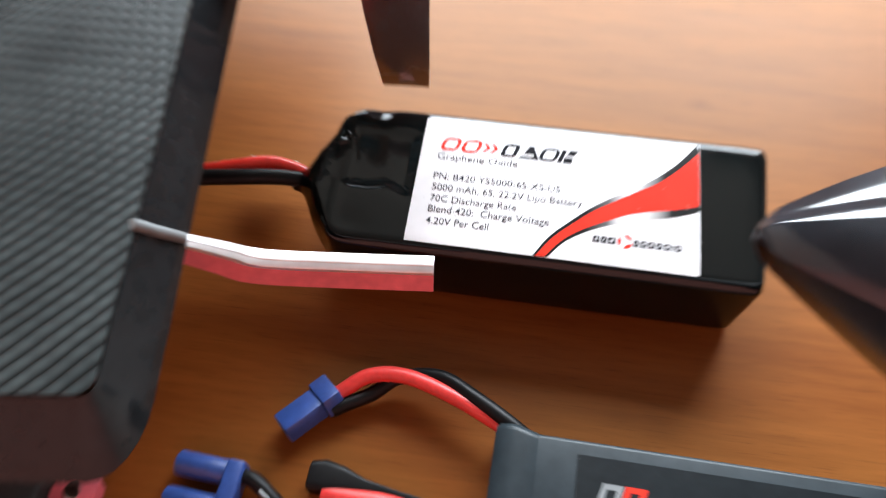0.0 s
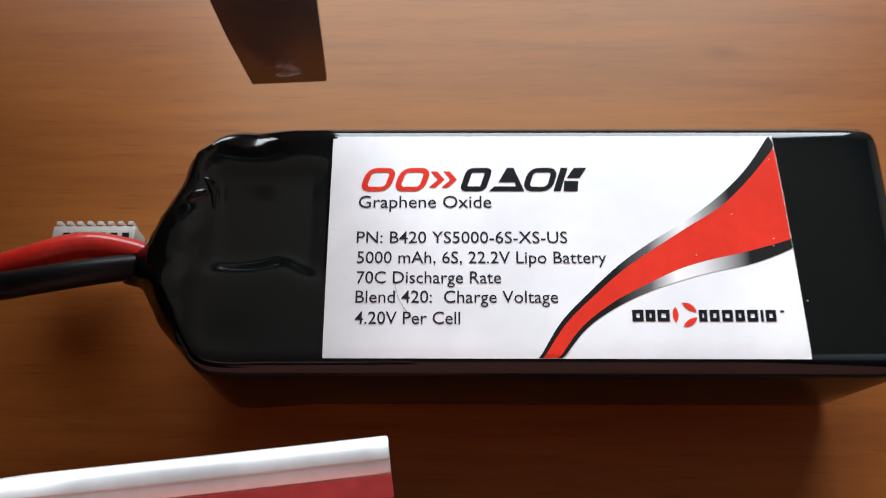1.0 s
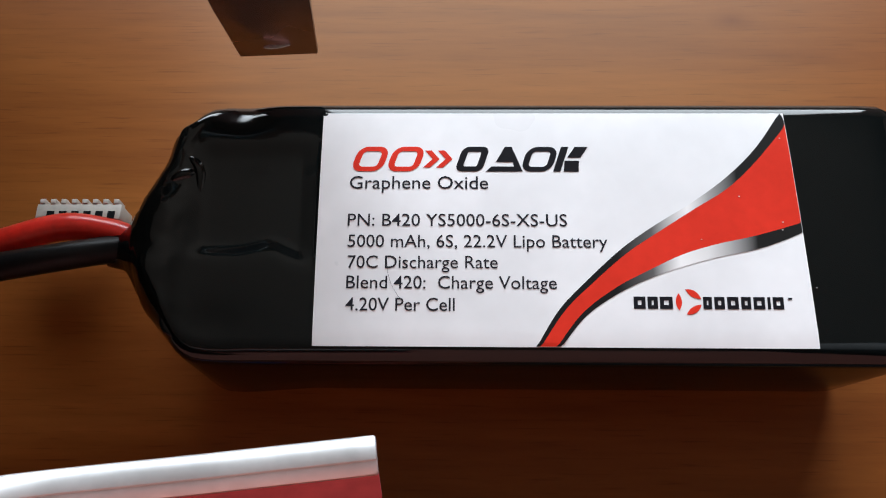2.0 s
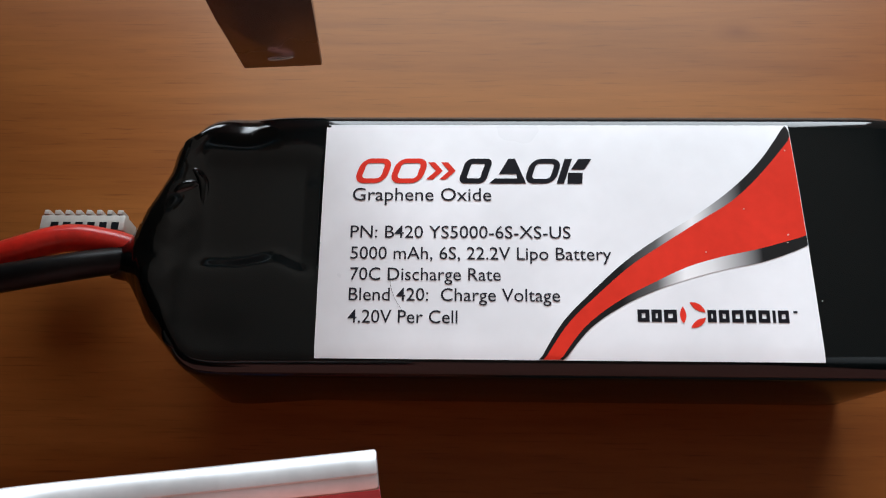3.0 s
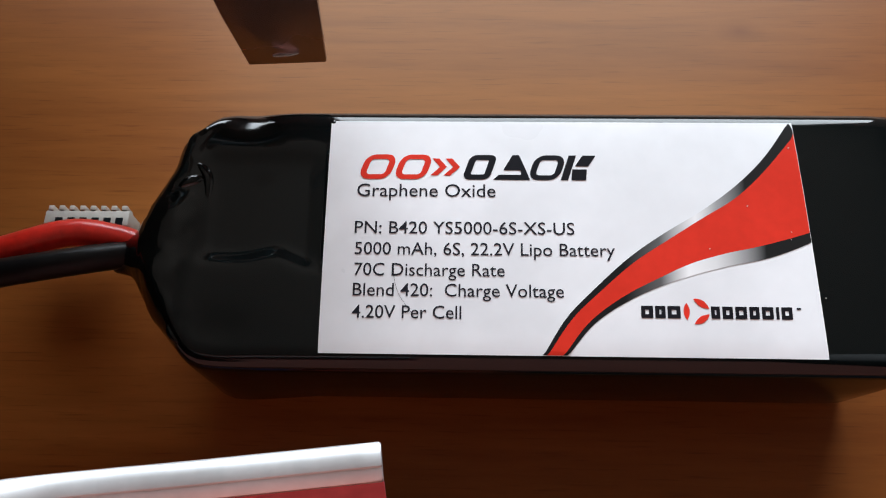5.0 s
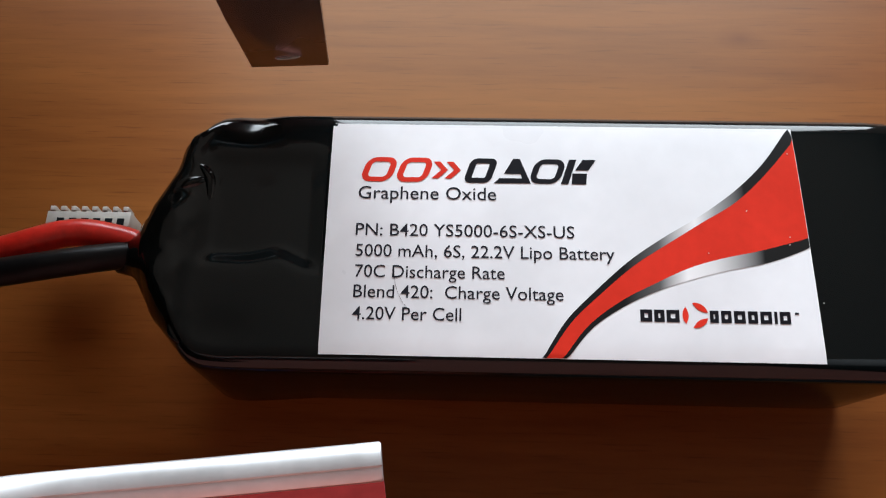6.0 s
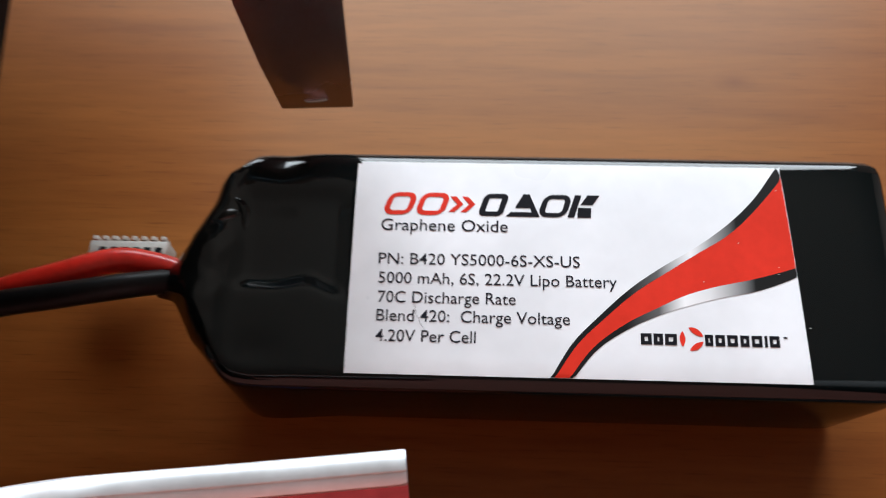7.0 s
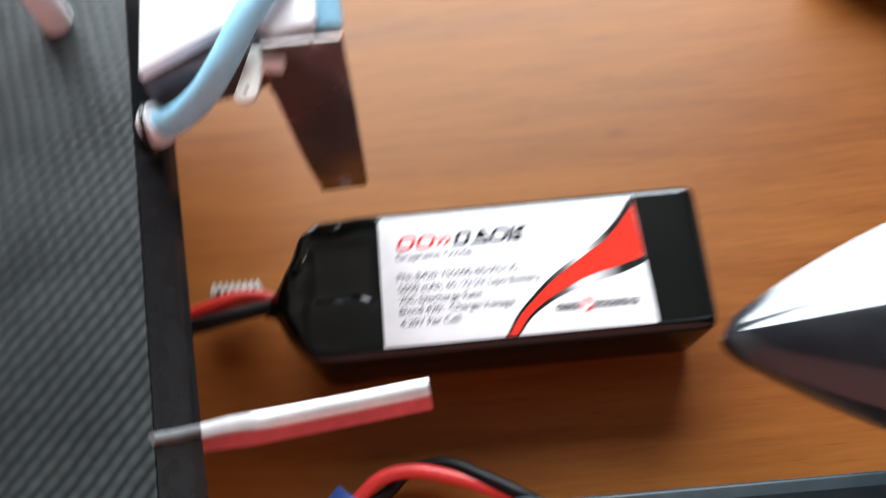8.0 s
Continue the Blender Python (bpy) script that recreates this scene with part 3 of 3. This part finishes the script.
# ---- the model boat with its stern towards the pack ----
def boat():
    o = (-0.0625, 0.0, 0.0)
    b = thing("model_boat", "black carbon fibre model boat with rudder and cooling hose", "boat", *o, rz=8.25)
    rot = Matrix.Rotation(radians(-8.25), 3, "Z")
    at = lambda x, y, z: rot @ (Vector((x, y, z)) - Vector(o))
    V0, V1, LEN, DECK, CHINE, OUT = -0.0905, 0.215, 0.62, 0.1005, 0.0865, 0.0085

    def outline(grow, corner=0.004):
        pts = []
        for cx, cy, a0, front in ((-corner, V1 - corner, 90, 1.0), (-corner, V0 + corner, 0, 1.9)):
            for k in range(7):
                c, q = math.cos(radians(a0 - 15 * k)), math.sin(radians(a0 - 15 * k))
                pts.append((cx + (corner + grow) * c, cy + (corner + grow * (front if q < 0 else 1)) * q))
        mid = (V0 + V1) / 2
        side = [(-0.25, V0 - 1.9 * grow), (-0.45, V0 + 0.045), (-LEN, mid), (-0.45, V1 - 0.045), (-0.25, V1 + grow)]
        return pts + side
    deck_ring = [(x, y, DECK) for x, y in outline(0)]
    bm = bmesh.new()
    bm.faces.new([bm.verts.new(p) for p in deck_ring])
    bmesh.ops.triangulate(bm, faces=bm.faces[:])
    bmesh.ops.subdivide_edges(bm, edges=bm.edges[:], cuts=3, use_grid_fill=True)
    bm.normal_update()
    bmesh.ops.solidify(bm, geom=bm.faces[:], thickness=0.001)
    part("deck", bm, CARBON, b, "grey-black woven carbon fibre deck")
    rings = [[(x, y, DECK - 0.0002) for x, y in outline(0.0001)], [(x, y, DECK - 0.0015) for x, y in outline(0.0012)], [(x, y, 0.0932) for x, y in outline(0.0043)], [(x, y, 0.0926) for x, y in outline(0.0050)], [(x, y, CHINE + 0.0018) for x, y in outline(OUT - 0.0010)],
             [(x, y, CHINE) for x, y in outline(OUT)]]
    part("transom", loft(rings, False), GLOSS_BLACK, b, "glossy black flared stern and side strip")
    cx, cy = -0.25, (V0 + V1) / 2
    low = [(cx + (x - cx) * 0.62, cy + (y - cy) * 0.5, 0.02) for x, y in outline(0)]
    keel = [(cx + (x - cx) * 0.5, cy + (y - cy) * 0.1, 0.0) for x, y in outline(0)]
    part("hull", loft([[(x, y, CHINE - 0.0001) for x, y in outline(OUT)], low, keel]), HULL_BLACK, b, "black lacquered hull bottom")

    # strut: bare bright bar, cranked up to its foot on the stern; its lower flange has a pink reflection put into the
    # colour
    line = spline([at(0.0165, -0.0262, 0.0672), at(-0.010, -0.0294, 0.0679), at(-0.033, -0.0322, 0.0692), at(-0.0420, -0.0352, 0.0770), at(-0.0492, -0.0392, 0.0868)], 8)[::-1]

    def sweep(prof, label_end):
        rings = []
        n = len(line) - 1
        for i, c in enumerate(line):
            way = (line[min(i + 1, n)] - line[max(i - 1, 0)]).normalized()
            side = way.cross(Vector((0, 0, 1))).normalized()
            up = side.cross(way)
            k = 0.66 + 0.2 * min(1, i / 14)
            if label_end and i == n:
                rings.append([c - way * 0.0003 + side * (p * k) + up * (q * k) for p, q in prof])
                k *= 0.92
            rings.append([c + side * (p * k) + up * (q * k) for p, q in prof])
        return loft(rings)
    part("strut", sweep([(-0.0030, -0.0012), (-0.0030, 0.0010), (-0.0028, 0.0014), (-0.0022, 0.0017), (-0.0008, 0.0019), (0.0008, 0.0018), (0.0012, 0.0017), (0.0014, 0.0014), (0.0033, 0.0009), (0.0036, 0.0006), (0.0036, -0.0014)], True), ALU, b, "bright bare aluminium strut")
    part("flange", sweep([(0.0030, -0.0013), (0.0036, -0.0010), (0.0068, -0.0064), (0.0062, -0.0068), (0.0028, -0.0020)], False), PINK_METAL, b, "flange under the strut, its pink reflection put into the colour")
    f = at(-0.0500, -0.0402, 0.0868)
    # grey tube added in place of the strut's mirror image on the stern
    part("strut_reflection", tube([at(-0.0490, -0.0393, 0.0880), at(-0.0528, -0.0422, 0.0952), at(-0.0565, -0.0446, 0.1018)], 0.0017, 14, 4), DULL_ALU, b, "dull grey tube up the stern, added as the strut's reflection")
    part("strut_foot", box(f.x - 0.0012, f.x + 0.0002, f.y - 0.0026, f.y + 0.0026, f.z - 0.0022, f.z + 0.0028, 0.0004), DULL_ALU, b, "small bright foot plate")

    # rudder blade: tapered, hanging from the bracket, with a screw hole near its tip
    yb = 0.0695
    shape = [(-0.0222, 0.0328), (-0.0040, 0.0340), (-0.0030, 0.050), (-0.0010, 0.085), (0.0005, 0.121), (-0.0255, 0.121), (-0.0262, 0.100), (-0.0252, 0.070), (-0.0240, 0.050)]
    bm = bmesh.new()
    faces = []
    for dy in (-0.0008, 0.0008):
        faces.append([bm.verts.new(at(x, yb + dy, z)) for x, z in shape])
    n = len(shape)
    bm.faces.new(faces[0]), bm.faces.new(faces[1][::-1])
    for i in range(n):
        bm.faces.new((faces[0][i], faces[1][i], faces[1][(i + 1) % n], faces[0][(i + 1) % n]))
    bmesh.ops.bevel(bm, geom=[x for x in bm.edges], offset=0.0003, segments=2, affect="EDGES", profile=0.5)
    blade = part("rudder_blade", bm, RUDDER, b, "dark anodised tapered rudder blade")
    # thin steel oval, added and tilted upward to give the slot's bright glint
    c = at(-0.0126, yb - 0.0009, 0.0380)
    oval = [(c.x + 0.0030 * math.cos(radians(t)), c.y, c.z + 0.00016 * math.sin(radians(t))) for t in range(0, 360, 18)]
    part("slot_glint", loft([oval, [(x, y - 0.0002 - 3.0 * (c.z + 0.00016 - z), z) for x, y, z in oval]]), CHROME, blade, "small steel oval shaped to give the slot's glint")

    # bracket over the rudder
    poly = [(-0.0655, 0.0690), (-0.0250, 0.0790), (-0.0105, 0.0815), (-0.0092, 0.0920), (-0.012, 0.118), (-0.069, 0.124)]
    white = [(-0.0650, 0.0690), (-0.0377, 0.0845), (-0.0332, 0.0872), (-0.0300, 0.0850), (-0.0230, 0.0795), (-0.0094, 0.0822), (-0.0092, 0.0920), (-0.012, 0.118), (-0.069, 0.124)]
    loc = [tuple(at(x, y, 0)[:2]) for x, y in white]
    br = part("rudder_bracket", slab(loc, 0.1105, 0.115, 0.0006), BRACKET_WHITE, b, "white coated rudder bracket")
    inset = [tuple(at(x + 0.0006, y - 0.0012 if y < 0.1 else y, 0)[:2]) for x, y in poly]
    part("bracket_side", slab(inset, 0.092, 0.1104, 0.0004), BRACKET_DARK, br, "dark grey lower block")
    for k, (x0, x1) in enumerate(((-0.040, -0.036), (-0.0355, -0.033), (-0.0325, -0.029))):
        p = at(x0, 0.0955, 0)
        part("mark_bar", box(p.x, p.x + (x1 - x0), p.y, p.y + 0.003, 0.1151, 0.1153), (INK_RED if k == 1 else PACK_PRINT), br, smooth=False)

    # cooling hose with its grommet
    g0, g1 = at(-0.0668, 0.0600, 0.0968), at(-0.0626, 0.0607, 0.0990)
    part("grommet", rod(g0, g1, 0.0070, 28, 0.0008), BRACKET_WHITE, b, "bright white hose fitting")
    part("gasket", rod(g0 + Vector((-0.0012, 0, 0)), g0 + Vector((0.0004, 0, 0)), 0.0084, 28, 0.0004), GLOSS_BLACK, b, "black rubber gasket")
    part("cooling_hose", tube([at(-0.0640, 0.0602, 0.0985), at(-0.056, 0.0590, 0.1025), at(-0.0460, 0.0615, 0.1095), at(-0.0375, 0.0690, 0.116), at(-0.0285, 0.0835, 0.121), at(-0.0195, 0.098, 0.121), at(-0.0125, 0.113, 0.117), at(-0.0065, 0.112, 0.112), at(-0.0062, 0.098, 0.110), at(-0.0060, 0.0865, 0.106)],
                           0.0047, 18), BLUE_HOSE, b, "pale blue silicone cooling hose")
    # white lever and pivot screw
    tip, base = at(-0.0312, 0.0598, 0), at(-0.0275, 0.0760, 0)
    ring = [(tip.x + 0.0040 * math.cos(radians(a)), tip.y + 0.0040 * math.sin(radians(a))) for a in range(185, 366, 15)]
    horn = part("control_horn", slab(ring + [(base.x + 0.0030, base.y), (base.x - 0.0028, base.y + 0.001)], 0.1105, 0.1122, 0.0004), WHITE_PLASTIC, b, "white nylon rudder control horn")
    part("pivot_hole", rod((tip.x, tip.y, 0.1121), (tip.x, tip.y, 0.1125), 0.0007, 12), PACK_PRINT, horn)
    part("horn_post", rod((base.x, base.y - 0.002, 0.0925), (base.x, base.y - 0.002, 0.1104), 0.0014, 14), CHROME, horn)
    part("pivot_screw", rod(at(-0.0262, 0.0682, 0.1135), at(-0.0190, 0.0672, 0.1135), 0.0026, 18, 0.0004), BRACKET_WHITE, b, "bright pivot screw")
    # steel post on the deck, its shine put into a white colour
    p = at(-0.1020, 0.1060, 0)
    part("deck_post", rod((p.x, p.y, DECK - 0.0003), (p.x, p.y, 0.128), 0.0056, 28, 0.0010), BRACKET_WHITE, b, "bright metal post, its shine put into a white colour")


boat()


# ---- the other bow ----
def bow():
    tipx, tipy, tipz = 0.0922, -0.0382, 0.1225
    b = thing("model_boat_bow", "pointed glossy black bow of a second model boat", "boat", tipx, tipy, 0)
    decks, hulls = [], []
    for k in range(33):
        d = 0.30 * (k / 32) ** 2.0
        blunt = 0.0036 * math.sqrt(min(1.0, (d + 0.00002) / 0.0035))
        w_up = blunt + 0.045 * (1 - math.exp(-d / 0.078))
        w_dn = blunt + 0.058 * (1 - math.exp(-d / 0.074))
        rim = tipz + 0.020 * (1 - math.exp(-d / 0.06))
        crown = blunt * 0.7 + 0.013 * (1 - math.exp(-d / 0.05))
        keel = max(0.0, tipz - 0.003 - blunt - 0.95 * d)
        top = []
        for i in range(41):
            u = i / 40
            v = (u - 0.52) / 0.48
            f = math.sin(math.pi / 2 * u / 0.52) ** 0.85 if u < 0.52 else 1 - v ** 1.15
            groove = 0.0007 * min(1, d / 0.03) * math.exp(-((v - 0.40) / 0.15) ** 2)
            top.append((d, -w_dn + (w_dn + w_up) * u, rim + crown * f - groove))
        decks.append(top)
        low = []
        for i in range(13):
            u = i / 12
            low.append((d, w_up - (w_dn + w_up) * u, rim - 0.0002 - (rim - keel) * math.sin(math.pi * u) ** 0.8))
        hulls.append(low)
    for name, rows, label in (("bow_deck", decks, "glossy black deck with a raised ridge"), ("hull", hulls, "black hull side below the deck edge")):
        part(name, loft(rows), BOW_SILVER if name == "bow_deck" else BOW_HULL, b, label)


bow()


# ---- the slim pack in front, with its lead and plug ----
def power_plug(parent, m):
    """A blue two-pole plug: a slab-sided body with a raised collar at the lead end."""
    shell = part("plug", box(-0.0150, 0.0015, -0.0050, 0.0050, 0.0, 0.0086, 0.0009, 2), BLUE_PLASTIC, parent, "blue nylon power plug")
    shell.matrix_local = m @ Matrix.Diagonal((0.92, 0.98, 0.82, 1))
    part("collar", box(0.0014, 0.0088, -0.0061, 0.0061, -0.0006, 0.0098, 0.0008, 2), BLUE_PLASTIC, shell)
    for y in (-0.0024, 0.0024):
        part("socket", rod((-0.0153, y, 0.0043), (-0.0151, y, 0.0043), 0.0018, 14), PACK_PRINT, shell)
    return shell


def slim_pack():
    b = thing("slim_battery_pack", "slate grey slim battery pack with dark printed front", "battery", 0.0395, -0.0550, 0)
    z1 = 0.021
    part("pack_body", box(0.0100, 0.1450, -0.0450, -0.0008, 0.0, z1, 0.0016, 3), PACK_GREY, b, "slate grey wrapped cells")
    part("shrink_collar", loft([[(x, y * s - 0.022 * (1 - s) + dy, z) for y, z in rounded_rect(-0.0458, 0.0, 0.0, h, 0.003)] for x, s, h, dy in ((0.0, 0.93, 0.0190, 0.0022), (0.0015, 0.97, 0.0205, 0.0022), (0.006, 1.0, 0.0220, 0.0014), (0.0105, 1.0, 0.0222, 0.0002), (0.0135, 0.985, 0.0214, 0.0))]), PACK_GREY, b, "wrinkled grey end wrap")
    face = part("printed_panel", box(0.0262, 0.1400, -0.0420, -0.0058, z1 + 0.0001, z1 + 0.0004), PACK_PRINT, b, "black printed panel", smooth=False)
    z = z1 + 0.0005
    for k, x in enumerate((0.0325, 0.0395)):
        part("mark_block", slanted(x, x + 0.0064, -0.0212, -0.0136, 0.0020, z, (0.0017, 0.0017)), (DULL_ALU, INK_RED)[k], face, smooth=False)
    for k in range(7):
        x = 0.0478 + 0.0062 * k
        part("mark_bar", slanted(x, x + 0.0052, -0.0212, -0.0165, 0.0008, z, (0.0012, 0.0012)), PACK_GREY, face, smooth=False)
    part("red_lead", tube([(0.004, 0.0006, 0.0140), (-0.003, 0.0042, 0.0135), (-0.0165, 0.0100, 0.0130), (-0.0330, 0.0146, 0.0125), (-0.0460, 0.0135, 0.0105), (-0.0555, 0.0068, 0.0075)], 0.0027), CORAL_WIRE, b, "coral red silicone lead")
    part("black_lead", tube([(0.009, -0.0006, 0.0160), (0.003, 0.0030, 0.0165), (-0.0085, 0.0098, 0.0150), (-0.0215, 0.0162, 0.0125), (-0.0360, 0.0152, 0.0085), (-0.0440, 0.0090, 0.0065), (-0.0520, 0.0040, 0.0065), (-0.0565, 0.0010, 0.0065)], 0.0025), BLACK_WIRE, b, "black silicone lead")
    power_plug(b, pose(-0.0612, 0.0012, 0.0034, -24, 0, 48))


slim_pack()


def loose_plug():
    b = thing("plug_lead", "blue two-barrel power plug with short black leads", "cable", -0.0440, -0.0860, 0, rz=-3)
    shell = part("plug", box(-0.0030, 0.0032, -0.0105, 0.0098, 0.0006, 0.0100, 0.0012, 3), BLUE_PLASTIC, b, "blue nylon plug bridge")
    for y in (-0.0062, 0.0058):
        part("barrel", rod((-0.0205, y, 0.0052), (-0.0025, y, 0.0052), 0.0042, 22, 0.0010), BLUE_PLASTIC, shell)
    part("black_lead", tube([(0.001, 0.0058, 0.0052), (0.008, 0.0045, 0.0056), (0.020, -0.0035, 0.0036), (0.036, -0.018, 0.003)], 0.0028), BLACK_WIRE, b, "black silicone lead")
    part("red_lead", tube([(0.001, -0.0062, 0.0052), (0.010, -0.009, 0.0048), (0.020, -0.018, 0.0032), (0.034, -0.034, 0.003)], 0.0026), CORAL_WIRE, b, "red silicone lead")
    # thin grey strand laid along the top of the black lead
    part("grey_strand", tube([(0.010, 0.0020, 0.0075), (0.022, -0.0055, 0.0058), (0.036, -0.0165, 0.0058)], 0.0007, 8), DULL_ALU, b)


loose_plug()


def fuse_holder():
    b = thing("bullet_connector", "black and red bullet connector with flat red lead", "connector", -0.012, -0.0780, 0)
    rings = [(-0.0076, 0.0012, 0.0040, 0.0075), (-0.0070, 0.0013, 0.0048, 0.0088), (-0.0020, 0.0016, 0.0054, 0.0092), (0.0040, 0.0014, 0.0044, 0.0088), (0.0115, 0.0006, 0.0022, 0.0078), (0.0200, 0.0002, 0.0011, 0.0070), (0.0330, -0.0012, 0.0008, 0.0056)]
    part("housing", loft([[(x, y, z) for y, z in rounded_rect(c - h, c + h, 0.0, t, min(h, t / 2) * 0.5)] for x, c, h, t in rings]), BLACK_WIRE, b, "black moulded housing tapering to a thin lead")
    part("red_lead", tube([(-0.0015, -0.0034, 0.0058), (0.006, -0.0040, 0.0062), (0.020, -0.0040, 0.0060), (0.034, -0.0060, 0.0045), (0.052, -0.0110, 0.0034)], 0.0033, 16, 8, 0.85), CORAL_WIRE, b, "red silicone lead")


fuse_holder()


def speed_controller():
    b = thing("speed_controller", "black box with a red mounting lug", "electronics", -0.118, -0.104, 0)
    part("case", box(-0.05, 0.014, -0.035, 0.0135, 0.0, 0.012, 0.002, 3), POUCH, b, "matt black case")
    lug = part("lug", slab([(0.0145, 0.002), (0.030, 0.002), (0.0300, 0.0135), (0.0270, 0.0165), (0.0185, 0.0165), (0.0145, 0.0135)], 0.0, 0.006, 0.0008), PINK_METAL, b, "red anodised mounting lug")
    part("screw", rod((0.0225, 0.0095, 0.0061), (0.0225, 0.0095, 0.0072), 0.0030, 18, 0.0004), CHROME, lug, "bright screw head")


speed_controller()


def far_case():
    b = thing("black_case", "soft black case lying on the table", "case", 0.272, 0.183, 0, rz=-30)
    part("shell", loft([[(x, y * s, z) for y, z in rounded_rect(-0.032, 0.032, 0.0, 0.028 * (0.5 + 0.5 * s), 0.009)] for x, s in ((-0.055, 0.62), (-0.052, 0.8), (-0.045, 0.93), (-0.03, 1.0), (0.06, 1.0), (0.075, 0.85))]), POUCH, b)


far_case()
